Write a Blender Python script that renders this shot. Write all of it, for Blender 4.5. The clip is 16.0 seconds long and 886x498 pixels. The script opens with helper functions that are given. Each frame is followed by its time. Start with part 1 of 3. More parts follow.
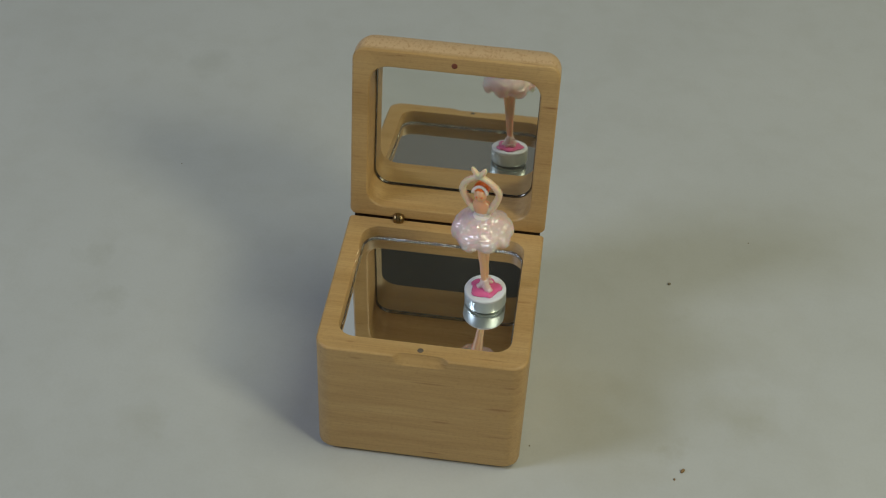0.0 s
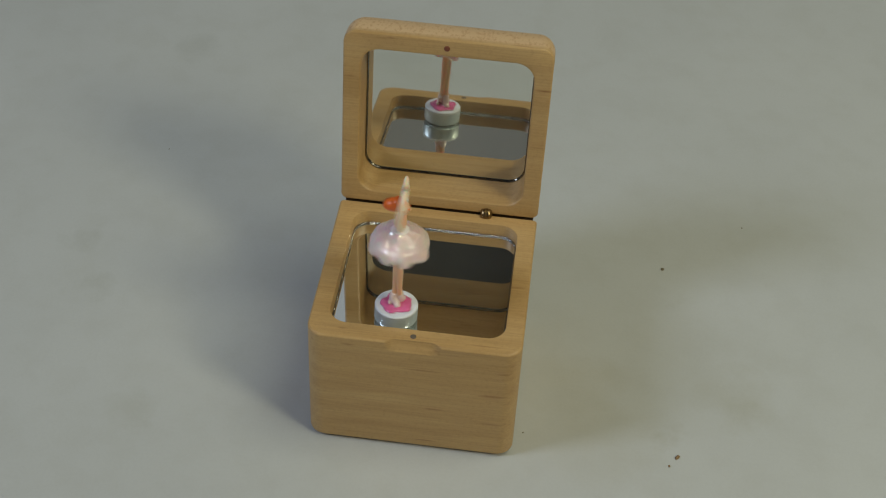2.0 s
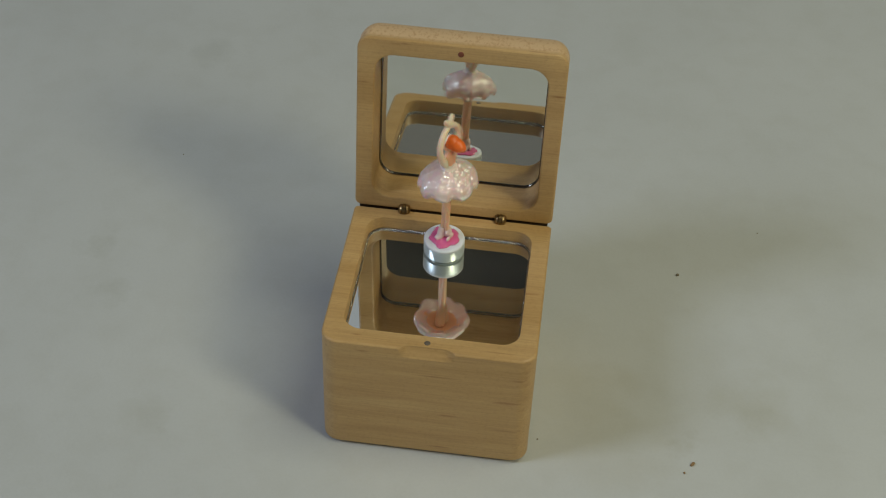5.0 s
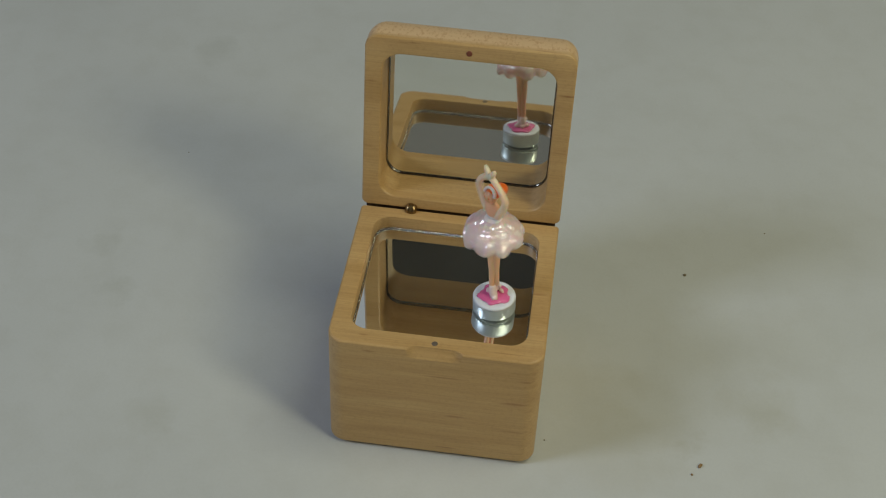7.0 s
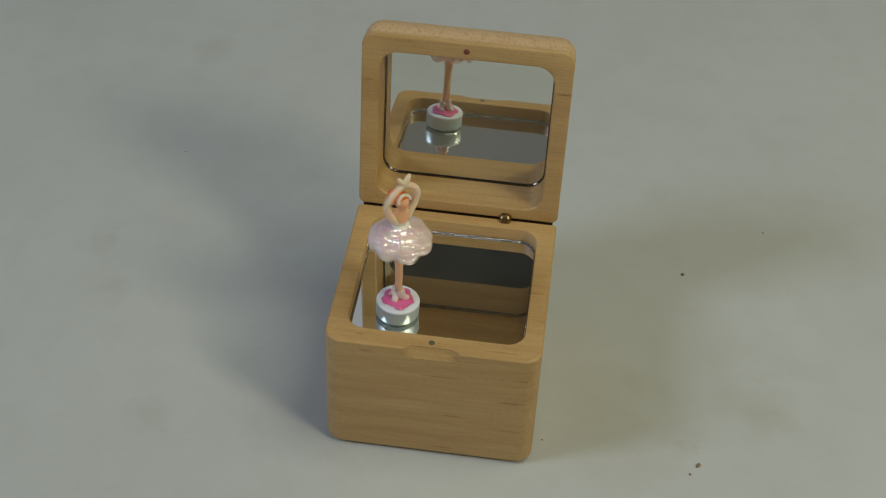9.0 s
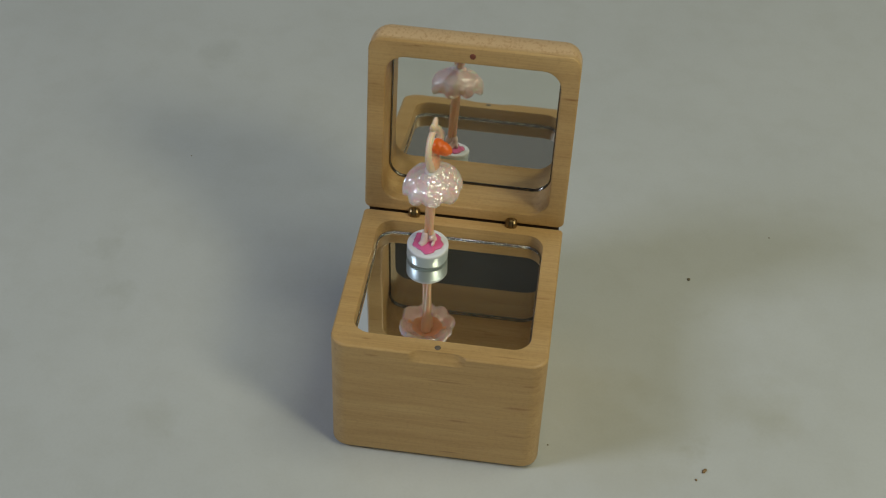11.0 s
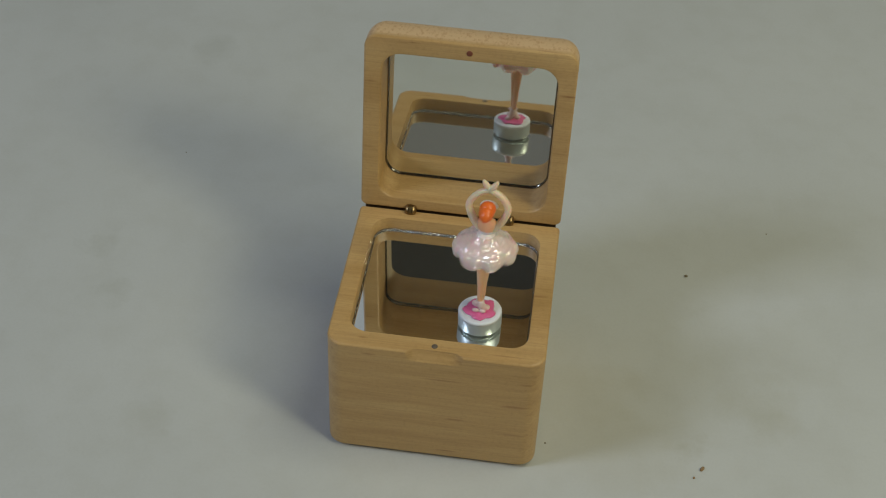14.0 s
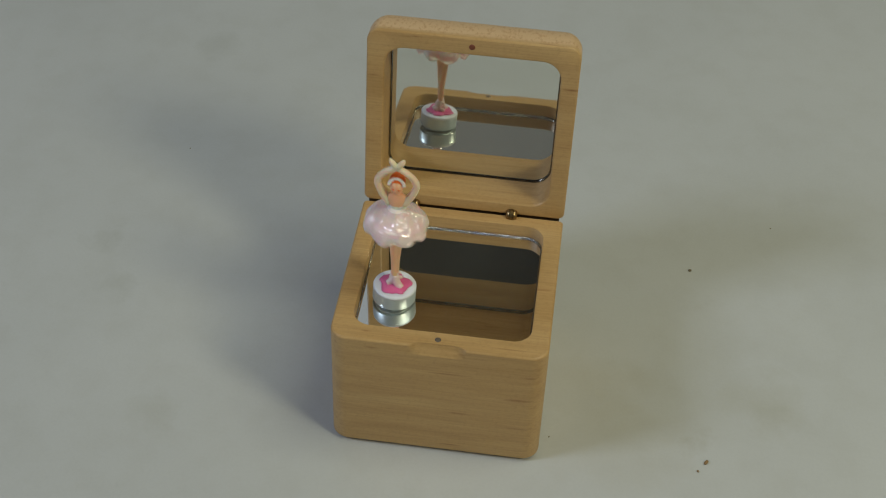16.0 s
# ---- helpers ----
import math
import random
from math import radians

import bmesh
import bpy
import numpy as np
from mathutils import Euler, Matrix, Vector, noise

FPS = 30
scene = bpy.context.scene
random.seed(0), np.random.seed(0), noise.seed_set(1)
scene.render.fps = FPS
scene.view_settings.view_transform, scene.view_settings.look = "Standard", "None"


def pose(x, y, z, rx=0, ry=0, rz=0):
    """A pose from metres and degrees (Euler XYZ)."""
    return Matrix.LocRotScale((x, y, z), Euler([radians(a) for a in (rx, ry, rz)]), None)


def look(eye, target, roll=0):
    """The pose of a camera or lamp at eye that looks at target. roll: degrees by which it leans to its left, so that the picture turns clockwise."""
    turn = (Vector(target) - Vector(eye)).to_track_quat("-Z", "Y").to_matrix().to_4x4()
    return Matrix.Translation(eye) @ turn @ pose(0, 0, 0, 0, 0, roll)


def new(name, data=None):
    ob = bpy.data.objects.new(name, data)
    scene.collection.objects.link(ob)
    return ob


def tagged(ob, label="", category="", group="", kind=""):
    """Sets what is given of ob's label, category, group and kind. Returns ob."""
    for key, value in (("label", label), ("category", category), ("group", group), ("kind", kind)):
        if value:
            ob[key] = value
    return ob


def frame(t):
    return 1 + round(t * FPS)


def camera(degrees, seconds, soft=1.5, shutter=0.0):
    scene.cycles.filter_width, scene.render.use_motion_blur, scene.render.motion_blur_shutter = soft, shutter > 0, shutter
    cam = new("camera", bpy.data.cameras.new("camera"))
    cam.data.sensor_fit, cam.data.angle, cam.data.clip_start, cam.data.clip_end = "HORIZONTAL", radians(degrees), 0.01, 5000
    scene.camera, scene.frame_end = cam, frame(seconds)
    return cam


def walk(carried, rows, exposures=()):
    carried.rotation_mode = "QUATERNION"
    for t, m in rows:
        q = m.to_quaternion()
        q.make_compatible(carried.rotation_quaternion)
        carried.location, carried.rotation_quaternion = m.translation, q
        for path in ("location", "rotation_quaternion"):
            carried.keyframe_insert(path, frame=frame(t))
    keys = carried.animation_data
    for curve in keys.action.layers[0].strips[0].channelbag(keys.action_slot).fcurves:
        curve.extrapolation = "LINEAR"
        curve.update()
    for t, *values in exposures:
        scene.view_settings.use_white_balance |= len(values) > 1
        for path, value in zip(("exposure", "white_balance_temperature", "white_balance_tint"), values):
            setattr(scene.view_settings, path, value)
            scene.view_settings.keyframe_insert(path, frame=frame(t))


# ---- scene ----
cam = camera(34.08, 16.0, soft=1.15, shutter=0.3)
CAMERA_ROWS = [
    (0, pose(0.0385, -0.3235, 0.3864, 48.438, -1.937, 7.468)),
    (0.5, pose(0.0378, -0.3221, 0.3842, 48.276, -2.065, 7.282)),
    (1, pose(0.0368, -0.3206, 0.3819, 47.817, -2.123, 7.314)),
    (1.5, pose(0.0338, -0.3185, 0.3819, 47.510, -2.264, 7.012)),
    (2, pose(0.0354, -0.3203, 0.3817, 47.991, -2.275, 6.928)),
    (2.5, pose(0.0385, -0.3213, 0.3831, 48.387, -1.984, 7.171)),
    (3, pose(0.0371, -0.3185, 0.3839, 48.324, -2.032, 7.353)),
    (3.5, pose(0.0353, -0.3162, 0.3816, 48.064, -2.162, 7.060)),
    (4, pose(0.0352, -0.3150, 0.3809, 47.877, -2.053, 6.890)),
    (4.5, pose(0.0358, -0.3177, 0.3806, 47.983, -1.935, 7.258)),
    (5, pose(0.0355, -0.3186, 0.3821, 48.054, -1.853, 7.354)),
    (7.5, pose(0.0326, -0.3161, 0.3810, 47.860, -2.058, 7.469)),
    (8, pose(0.0332, -0.3166, 0.3803, 47.865, -2.084, 7.329)),
    (10.5, pose(0.0328, -0.3144, 0.3796, 48.113, -1.928, 7.631)),
    (11, pose(0.0326, -0.3152, 0.3798, 48.088, -1.966, 7.618)),
    (11.5, pose(0.0339, -0.3143, 0.3807, 48.134, -1.999, 7.551)),
    (12, pose(0.0337, -0.3119, 0.3797, 48.031, -2.040, 7.383)),
    (12.5, pose(0.0320, -0.3103, 0.3782, 47.564, -2.183, 7.353)),
    (13, pose(0.0325, -0.3110, 0.3789, 47.523, -2.062, 7.220)),
    (13.5, pose(0.0337, -0.3115, 0.3798, 47.656, -1.856, 7.440)),
    (14, pose(0.0314, -0.3123, 0.3799, 47.757, -2.055, 7.394)),
    (14.5, pose(0.0343, -0.3133, 0.3813, 47.868, -1.892, 7.424)),
    (15, pose(0.0334, -0.3127, 0.3814, 47.827, -1.960, 7.255)),
    (15.5, pose(0.0333, -0.3124, 0.3805, 47.678, -1.905, 7.633)),
    (16, pose(0.0329, -0.3140, 0.3781, 47.821, -1.764, 7.497)),
]
walk(cam, CAMERA_ROWS)

# ---- light: a cool window, a warm desk lamp and a ceiling panel in a dim room ----
world = bpy.data.worlds.new("world")
scene.world = world
world.use_nodes = True
world.node_tree.nodes["Background"].inputs["Color"].default_value = (0.68, 0.69, 0.66, 1)
world.node_tree.nodes["Background"].inputs["Strength"].default_value = 0.22
scene.view_settings.exposure = 0.0


def area_light(name, eye, target, sx, sy, watts, colour):
    data = bpy.data.lights.new(name, "AREA")
    data.shape, data.size, data.size_y, data.energy, data.color = "RECTANGLE", sx, sy, watts, colour
    ob = new(name, data)
    ob.matrix_world = look(eye, target)
    return ob


area_light("ceiling_light", (0.66, 0.02, 1.42), (0.66, 0.02, 0), 0.9, 0.7, 7.1, (0.99, 1.0, 0.78))
area_light("lamp_light", (0.76, -0.46, 0.80), (0, 0.03, 0.05), 0.22, 0.26, 3.7, (1.0, 0.95, 0.66))
area_light("window_light", (-1.28, -0.52, 1.20), (0, 0.03, 0.03), 0.40, 0.46, 10.3, (0.70, 0.80, 1.0))
# added fill, out of view: brightens the floor mirror's left corner and the lid top
area_light("north_fill_light", (-0.25, 1.23, 1.145), (-0.25, 0, 0.9), 1.65, 0.54, 1.0, (0.84, 0.93, 1.0))


# ---- materials ----
def material(name, colour, rough=0.5, metal=0.0, **extra):
    m = bpy.data.materials.new(name)
    m.use_nodes = True
    b = m.node_tree.nodes["Principled BSDF"]
    b.inputs["Base Color"].default_value = (*colour, 1)
    b.inputs["Roughness"].default_value = rough
    b.inputs["Metallic"].default_value = metal
    for k, v in extra.items():
        b.inputs[k.replace("_", " ")].default_value = v
    return m, m.node_tree, b


def node(tree, kind, links=None, **props):
    n = tree.nodes.new(kind)
    for k, v in props.items():
        if k in n.inputs:
            n.inputs[k].default_value = v
        else:
            setattr(n, k, v)
    for k, out in (links or {}).items():
        tree.links.new(out, n.inputs[k])
    return n


def ramp(tree, fac, stops):
    n = tree.nodes.new("ShaderNodeValToRGB")
    while len(n.color_ramp.elements) < len(stops):
        n.color_ramp.elements.new(0.5)
    for e, (p, c) in zip(n.color_ramp.elements, stops):
        e.position, e.color = p, (*c, 1)
    tree.links.new(fac, n.inputs["Fac"])
    return n


def bump(tree, bsdf, height, strength, distance):
    n = tree.nodes.new("ShaderNodeBump")
    n.inputs["Strength"].default_value, n.inputs["Distance"].default_value = strength, distance
    tree.links.new(height, n.inputs["Height"])
    tree.links.new(n.outputs["Normal"], bsdf.inputs["Normal"])


def mix(tree, fac, a, b, mode="MIX"):
    n = tree.nodes.new("ShaderNodeMix")
    n.data_type, n.blend_type = "RGBA", mode
    if isinstance(fac, (int, float)):
        n.inputs[0].default_value = fac
    else:
        tree.links.new(fac, n.inputs[0])
    for i, v in ((6, a), (7, b)):
        if isinstance(v, tuple):
            n.inputs[i].default_value = (*v, 1)
        else:
            tree.links.new(v, n.inputs[i])
    return n.outputs[2]


def wood_material(name, marks, lit_end_grain=None):
    """Pale maple with its grain along x; marks: dark grain figures, centre and half sizes; lit_end_grain: y past which
    pores show and light from above is painted.
    """
    m, t, b = material(name, (0.55, 0.36, 0.17), 0.38)
    co = node(t, "ShaderNodeTexCoord").outputs["Object"]
    mp = node(t, "ShaderNodeMapping", {"Vector": co})
    mp.inputs["Scale"].default_value = (9, 120, 150)
    broad = node(t, "ShaderNodeTexNoise", {"Vector": mp.outputs["Vector"]}, Scale=1.0, Detail=4.0, Roughness=0.55, Distortion=0.4)
    mp2 = node(t, "ShaderNodeMapping", {"Vector": co})
    mp2.inputs["Scale"].default_value = (60, 1700, 1700)
    fine = node(t, "ShaderNodeTexNoise", {"Vector": mp2.outputs["Vector"]}, Scale=1.0, Detail=3.0)
    mp3 = node(t, "ShaderNodeMapping", {"Vector": co})
    mp3.inputs["Scale"].default_value = (55, 420, 420)
    fleck = node(t, "ShaderNodeTexNoise", {"Vector": mp3.outputs["Vector"]}, Scale=1.0, Detail=1.0)
    base = ramp(t, broad.outputs["Fac"], [(0.30, WOOD_DARK), (0.5, WOOD_MID), (0.72, WOOD_PALE)])
    c = mix(t, 0.22, base.outputs["Color"], ramp(t, fine.outputs["Fac"], [(0.3, (0.42, 0.34, 0.25)), (0.62, (0.95, 0.95, 0.95))]).outputs["Color"], "MULTIPLY")
    flecks = ramp(t, fleck.outputs["Fac"], [(0.70, (0, 0, 0)), (0.80, (0.6, 0.6, 0.6))])
    c = mix(t, flecks.outputs["Color"], c, (0.30, 0.14, 0.045))
    mp4 = node(t, "ShaderNodeMapping", {"Vector": co})
    mp4.inputs["Scale"].default_value = (13, 260, 330)
    mp4.inputs["Rotation"].default_value = (0, 0.05, 0.03)
    streak = node(t, "ShaderNodeTexNoise", {"Vector": mp4.outputs["Vector"]}, Scale=1.0, Detail=2.0, Distortion=0.6)
    streaks = ramp(t, streak.outputs["Fac"], [(0.57, (0, 0, 0)), (0.74, (0.34, 0.34, 0.34))])
    c = mix(t, streaks.outputs["Color"], c, (0.40, 0.225, 0.08))
    for (x, y, z), (sx, sy, sz), k in marks:
        m1 = node(t, "ShaderNodeVectorMath", {0: co}, operation="SUBTRACT")
        m1.inputs[1].default_value = (x, y, z)
        m2 = node(t, "ShaderNodeVectorMath", {0: m1.outputs["Vector"]}, operation="DIVIDE")
        m2.inputs[1].default_value = (sx, sy, sz)
        m3 = node(t, "ShaderNodeVectorMath", {0: m2.outputs["Vector"]}, operation="LENGTH")
        wob = node(t, "ShaderNodeMath", {0: m3.outputs["Value"], 1: fine.outputs["Fac"]}, operation="ADD")
        mr = node(t, "ShaderNodeMapRange", {"Value": wob.outputs["Value"]})
        for key, v in (("From Min", 0.6), ("From Max", 1.5), ("To Min", k), ("To Max", 0.0)):
            mr.inputs[key].default_value = v
        c = mix(t, mr.outputs["Result"], c, (0.27, 0.125, 0.04))
    pores = node(t, "ShaderNodeTexNoise", {"Vector": co}, Scale=750.0, Detail=3.0, Roughness=0.65)
    c = mix(t, 0.22, c, ramp(t, pores.outputs["Fac"], [(0.32, (0.62, 0.55, 0.45)), (0.50, (1, 1, 1))]).outputs["Color"], "MULTIPLY")
    if lit_end_grain:
        mp5 = node(t, "ShaderNodeMapping", {"Vector": co})
        mp5.inputs["Scale"].default_value = (1100, 400, 520)
        dots = node(t, "ShaderNodeTexNoise", {"Vector": mp5.outputs["Vector"]}, Scale=1.0, Detail=2.0)
        spot = ramp(t, dots.outputs["Fac"], [(0.50, (0, 0, 0)), (0.72, (0.5, 0.5, 0.5))])
        side = node(t, "ShaderNodeSeparateXYZ", {"Vector": co})
        past = node(t, "ShaderNodeMath", {0: side.outputs["Y"]}, operation="GREATER_THAN")
        past.inputs[1].default_value = lit_end_grain
        behind = node(t, "ShaderNodeMapRange", {"Value": side.outputs["Z"]})
        for key, v in (("From Min", -0.0004), ("From Max", -0.0030), ("To Min", 0.0), ("To Max", 1.0)):
            behind.inputs[key].default_value = v
        both = node(t, "ShaderNodeMath", {0: past.outputs["Value"], 1: behind.outputs["Result"]}, operation="MULTIPLY")
        # pores, over a paler wood colour that paints the light on the upper side
        c = mix(t, both.outputs["Value"], c, mix(t, spot.outputs["Color"], mix(t, 0.65, c, (0.74, 0.53, 0.32)), (0.40, 0.19, 0.07)))
    t.links.new(c, b.inputs["Base Color"])
    rough = node(t, "ShaderNodeMapRange", {"Value": broad.outputs["Fac"]})
    rough.inputs["To Min"].default_value, rough.inputs["To Max"].default_value = 0.34, 0.52
    t.links.new(rough.outputs["Result"], b.inputs["Roughness"])
    bump(t, b, fine.outputs["Fac"], 0.12, 0.0003)
    return m


WOOD_DARK, WOOD_MID, WOOD_PALE = (0.465, 0.285, 0.107), (0.53, 0.335, 0.136), (0.59, 0.392, 0.170)
M_WOOD = wood_material("maple_wood", [((0.0055, 0, 0.0047), (0.0045, 0.002, 0.0004), 0.75), ((-0.021, 0, 0.0470), (0.0030, 0.002, 0.0005), 0.6),
                                      ((0.030, 0.001, 0.0410), (0.0032, 0.004, 0.0006), 0.65), ((0.027, 0.001, 0.0165), (0.0060, 0.004, 0.0005), 0.5),
                                      ((0.003, 0, 0.0388), (0.0100, 0.002, 0.0005), 0.5), ((-0.0235, 0.004, 0.0501), (0.0018, 0.0006, 0.002), 0.6),
                                      ((0.022, 0.0030, 0.0501), (0.0060, 0.0004, 0.002), 0.5), ((-0.031, 0.022, 0.0501), (0.0040, 0.0004, 0.002), 0.4)])
M_WOOD_LID = wood_material("maple_wood_lid", [((0.0330, 0.0512, 0), (0.0042, 0.0006, 0.012), 0.95), ((-0.0325, 0.0496, 0), (0.0034, 0.0005, 0.012), 0.7),
                                              ((-0.0190, 0.0652, 0), (0.0020, 0.0004, 0.002), 0.5), ((-0.0075, 0.0668, 0), (0.0045, 0.0004, 0.002), 0.6),
                                              ((0.0330, 0.0290, 0), (0.0036, 0.0004, 0.012), 0.35), ((-0.0330, 0.0240, 0), (0.0030, 0.0005, 0.012), 0.35)], lit_end_grain=0.0635)
M_MIRROR, _, _ = material("mirror_silvering", (0.77, 0.77, 0.73), 0.015, 0.99)
M_MIRROR_DUSTY, _, _ = material("dusty_mirror_silvering", (0.78, 0.79, 0.74), 0.03, 0.95)
M_MIRROR_EDGE, t_, b_ = material("mirror_edge", (0.20, 0.19, 0.17), 0.16, 1.0)
chips_ = node(t_, "ShaderNodeTexNoise", {"Vector": node(t_, "ShaderNodeTexCoord").outputs["Object"]}, Scale=420.0, Detail=3.0)
bump(t_, b_, chips_.outputs["Fac"], 0.4, 0.0006)
M_MIRROR_CHIPPED, t_, b_ = material("chipped_mirror_edge", (0.42, 0.42, 0.40), 0.14, 1.0)
chips_ = node(t_, "ShaderNodeTexNoise", {"Vector": node(t_, "ShaderNodeTexCoord").outputs["Object"]}, Scale=650.0, Detail=4.0, Roughness=0.7)
bump(t_, b_, chips_.outputs["Fac"], 0.9, 0.0012)
M_BRASS, _t, _b = material("aged_brass", (0.30, 0.21, 0.10), 0.34, 1.0)
M_STEEL, _, _ = material("magnet_steel", (0.16, 0.13, 0.10), 0.6, 0.4)
M_MAGNET_RED, _, _ = material("magnet_copper", (0.22, 0.07, 0.04), 0.5, 0.3)
M_DRUM, _t, _b = material("silver_plastic", (0.66, 0.76, 0.80), 0.38, 0.55)
M_RIM, _t, _b = material("pearl_plastic", (0.76, 0.80, 0.86), 0.42, 0.0)
M_PINK, _, _ = material("pink_enamel", (0.79, 0.15, 0.36), 0.16, 0.0, Coat_Weight=0.6)
M_SKIN, _, _ = material("doll_vinyl", (0.90, 0.68, 0.49), 0.30, 0.0, Subsurface_Weight=0.4, Subsurface_Scale=0.003)
M_FACE, _, _ = material("doll_blush", (0.90, 0.47, 0.27), 0.28, 0.0, Subsurface_Weight=0.3, Subsurface_Scale=0.002)
M_HAIR, _, _ = material("doll_hair_orange", (0.85, 0.16, 0.02), 0.35)
M_SHOE, _, _ = material("doll_satin", (0.88, 0.70, 0.66), 0.3, 0.0, Coat_Weight=0.3)
M_SKIRT, t_, b_ = material("pearl_skirt", (0.93, 0.70, 0.68), 0.45, 0.0, IOR=1.45, Coat_Weight=1.0, Coat_IOR=3.0, Coat_Roughness=0.02, Subsurface_Weight=0.6, Subsurface_Scale=0.005)
co_ = node(t_, "ShaderNodeTexCoord").outputs["Object"]
map_ = node(t_, "ShaderNodeMapping", {"Vector": co_})
map_.inputs["Scale"].default_value = (1, 1, 2.2)
ripple_ = node(t_, "ShaderNodeTexNoise", {"Vector": map_.outputs["Vector"]}, Scale=720.0, Detail=2.0, Roughness=0.6)
bump(t_, b_, ripple_.outputs["Fac"], 0.25, 0.0004)
cells_ = node(t_, "ShaderNodeTexVoronoi", {"Vector": map_.outputs["Vector"]}, Scale=1400.0)
off_ = node(t_, "ShaderNodeVectorMath", {0: cells_.outputs["Color"]}, operation="SUBTRACT")
off_.inputs[1].default_value = (0.5, 0.5, 0.5)
amp_ = node(t_, "ShaderNodeVectorMath", {0: off_.outputs["Vector"]}, operation="SCALE", Scale=1.05)
wave_ = node(t_, "ShaderNodeBump", {"Height": ripple_.outputs["Fac"]}, Strength=0.5, Distance=0.0003)
add_ = node(t_, "ShaderNodeVectorMath", {0: amp_.outputs["Vector"], 1: wave_.outputs["Normal"]}, operation="ADD")
flake_ = node(t_, "ShaderNodeVectorMath", {0: add_.outputs["Vector"]}, operation="NORMALIZE")
t_.links.new(flake_.outputs["Vector"], b_.inputs["Coat Normal"])
M_JOINT_SHADE, _, _ = material("joint_shade", (0.05, 0.03, 0.015), 0.8)
M_WHITE, _, _ = material("doll_white", (0.93, 0.79, 0.75), 0.3, 0.0, Subsurface_Weight=0.3, Subsurface_Scale=0.002)
M_LEG, _, _ = material("doll_tights", (0.90, 0.53, 0.32), 0.34, 0.0, Subsurface_Weight=0.35, Subsurface_Scale=0.002)
M_CRUMB, _, _ = material("crumb_brown", (0.26, 0.16, 0.07), 0.8)
M_CRUMB_DARK, _, _ = material("crumb_dark", (0.20, 0.17, 0.11), 0.8)
M_WALL, t_, b_ = material("room_paint", (0.09, 0.085, 0.08), 0.9)
M_CEILING_DARK, _, _ = material("reflected_dark", (0.10, 0.092, 0.08), 0.9)
M_TAN, _, _ = material("tan_wood", (0.55, 0.40, 0.24), 0.8)


def table_material():
    m, t, b = material("white_paper", (0.5, 0.5, 0.48), 0.62)
    co = node(t, "ShaderNodeTexCoord").outputs["Object"]
    big = node(t, "ShaderNodeTexNoise", {"Vector": co}, Scale=9.0, Detail=3.0)
    mid = node(t, "ShaderNodeTexNoise", {"Vector": co}, Scale=55.0, Detail=4.0, Roughness=0.6)
    fine = node(t, "ShaderNodeTexNoise", {"Vector": co}, Scale=900.0, Detail=3.0)
    a = ramp(t, big.outputs["Fac"], [(0.3, (0.485, 0.50, 0.49)), (0.7, (0.52, 0.535, 0.525))])
    c = mix(t, 0.34, a.outputs["Color"], ramp(t, mid.outputs["Fac"], [(0.35, (0.90, 0.89, 0.86)), (0.55, (1, 1, 1))]).outputs["Color"], "MULTIPLY")
    c = mix(t, 0.25, c, ramp(t, fine.outputs["Fac"], [(0.3, (0.90, 0.90, 0.90)), (0.6, (1, 1, 1))]).outputs["Color"], "MULTIPLY")
    warp = node(t, "ShaderNodeVectorMath", {0: mid.outputs["Color"]}, operation="SCALE", Scale=0.022)
    moved = node(t, "ShaderNodeVectorMath", {0: co, 1: warp.outputs["Vector"]}, operation="ADD")
    for x, y, r, tint in ((0.124, 0.051, 0.010, (0.80, 0.77, 0.66)), (0.066, 0.050, 0.012, (0.88, 0.85, 0.76)), (-0.118, 0.232, 0.007, (0.80, 0.80, 0.77)),
                          (-0.087, 0.012, 0.006, (0.86, 0.85, 0.80)), (0.077, 0.024, 0.016, (0.90, 0.87, 0.78)), (-0.132, 0.098, 0.004, (0.82, 0.82, 0.78)),
                          (-0.121, 0.072, 0.005, (0.84, 0.84, 0.80)), (0.100, 0.100, 0.004, (0.82, 0.80, 0.74)), (0.098, 0.030, 0.004, (0.78, 0.75, 0.66))):
        d = node(t, "ShaderNodeVectorMath", {0: moved.outputs["Vector"]}, operation="DISTANCE")
        d.inputs[1].default_value = (x, y, 0.025)
        k = node(t, "ShaderNodeMapRange", {"Value": d.outputs["Value"]})
        for key, v in (("From Min", 0.012), ("From Max", 0.012 + r), ("To Min", 0.5), ("To Max", 0.0)):
            k.inputs[key].default_value = v
        c = mix(t, k.outputs["Result"], c, mix(t, 1.0, c, tint, "MULTIPLY"))
    t.links.new(c, b.inputs["Base Color"])
    bump(t, b, mid.outputs["Fac"], 0.18, 0.001)
    return m


M_TABLE = table_material()


# ---- mesh helpers ----
def finish(name, bm, mats, parent=None, label="", smooth=True, sharp=0):
    me = bpy.data.meshes.new(name)
    bmesh.ops.recalc_face_normals(bm, faces=bm.faces[:])
    bm.to_mesh(me)
    bm.free()
    for m in mats if isinstance(mats, (list, tuple)) else [mats]:
        me.materials.append(m)
    for p in me.polygons:
        p.use_smooth = smooth
    if sharp:
        me.set_sharp_from_angle(angle=radians(sharp))
    ob = new(name, me)
    if parent:
        ob.parent = parent
    if label:
        ob["label"] = label
    return ob


def part(name, bm, mat, parent, label="", smooth=True, sharp=0):
    return finish(name, bm, mat, parent, label, smooth, sharp)


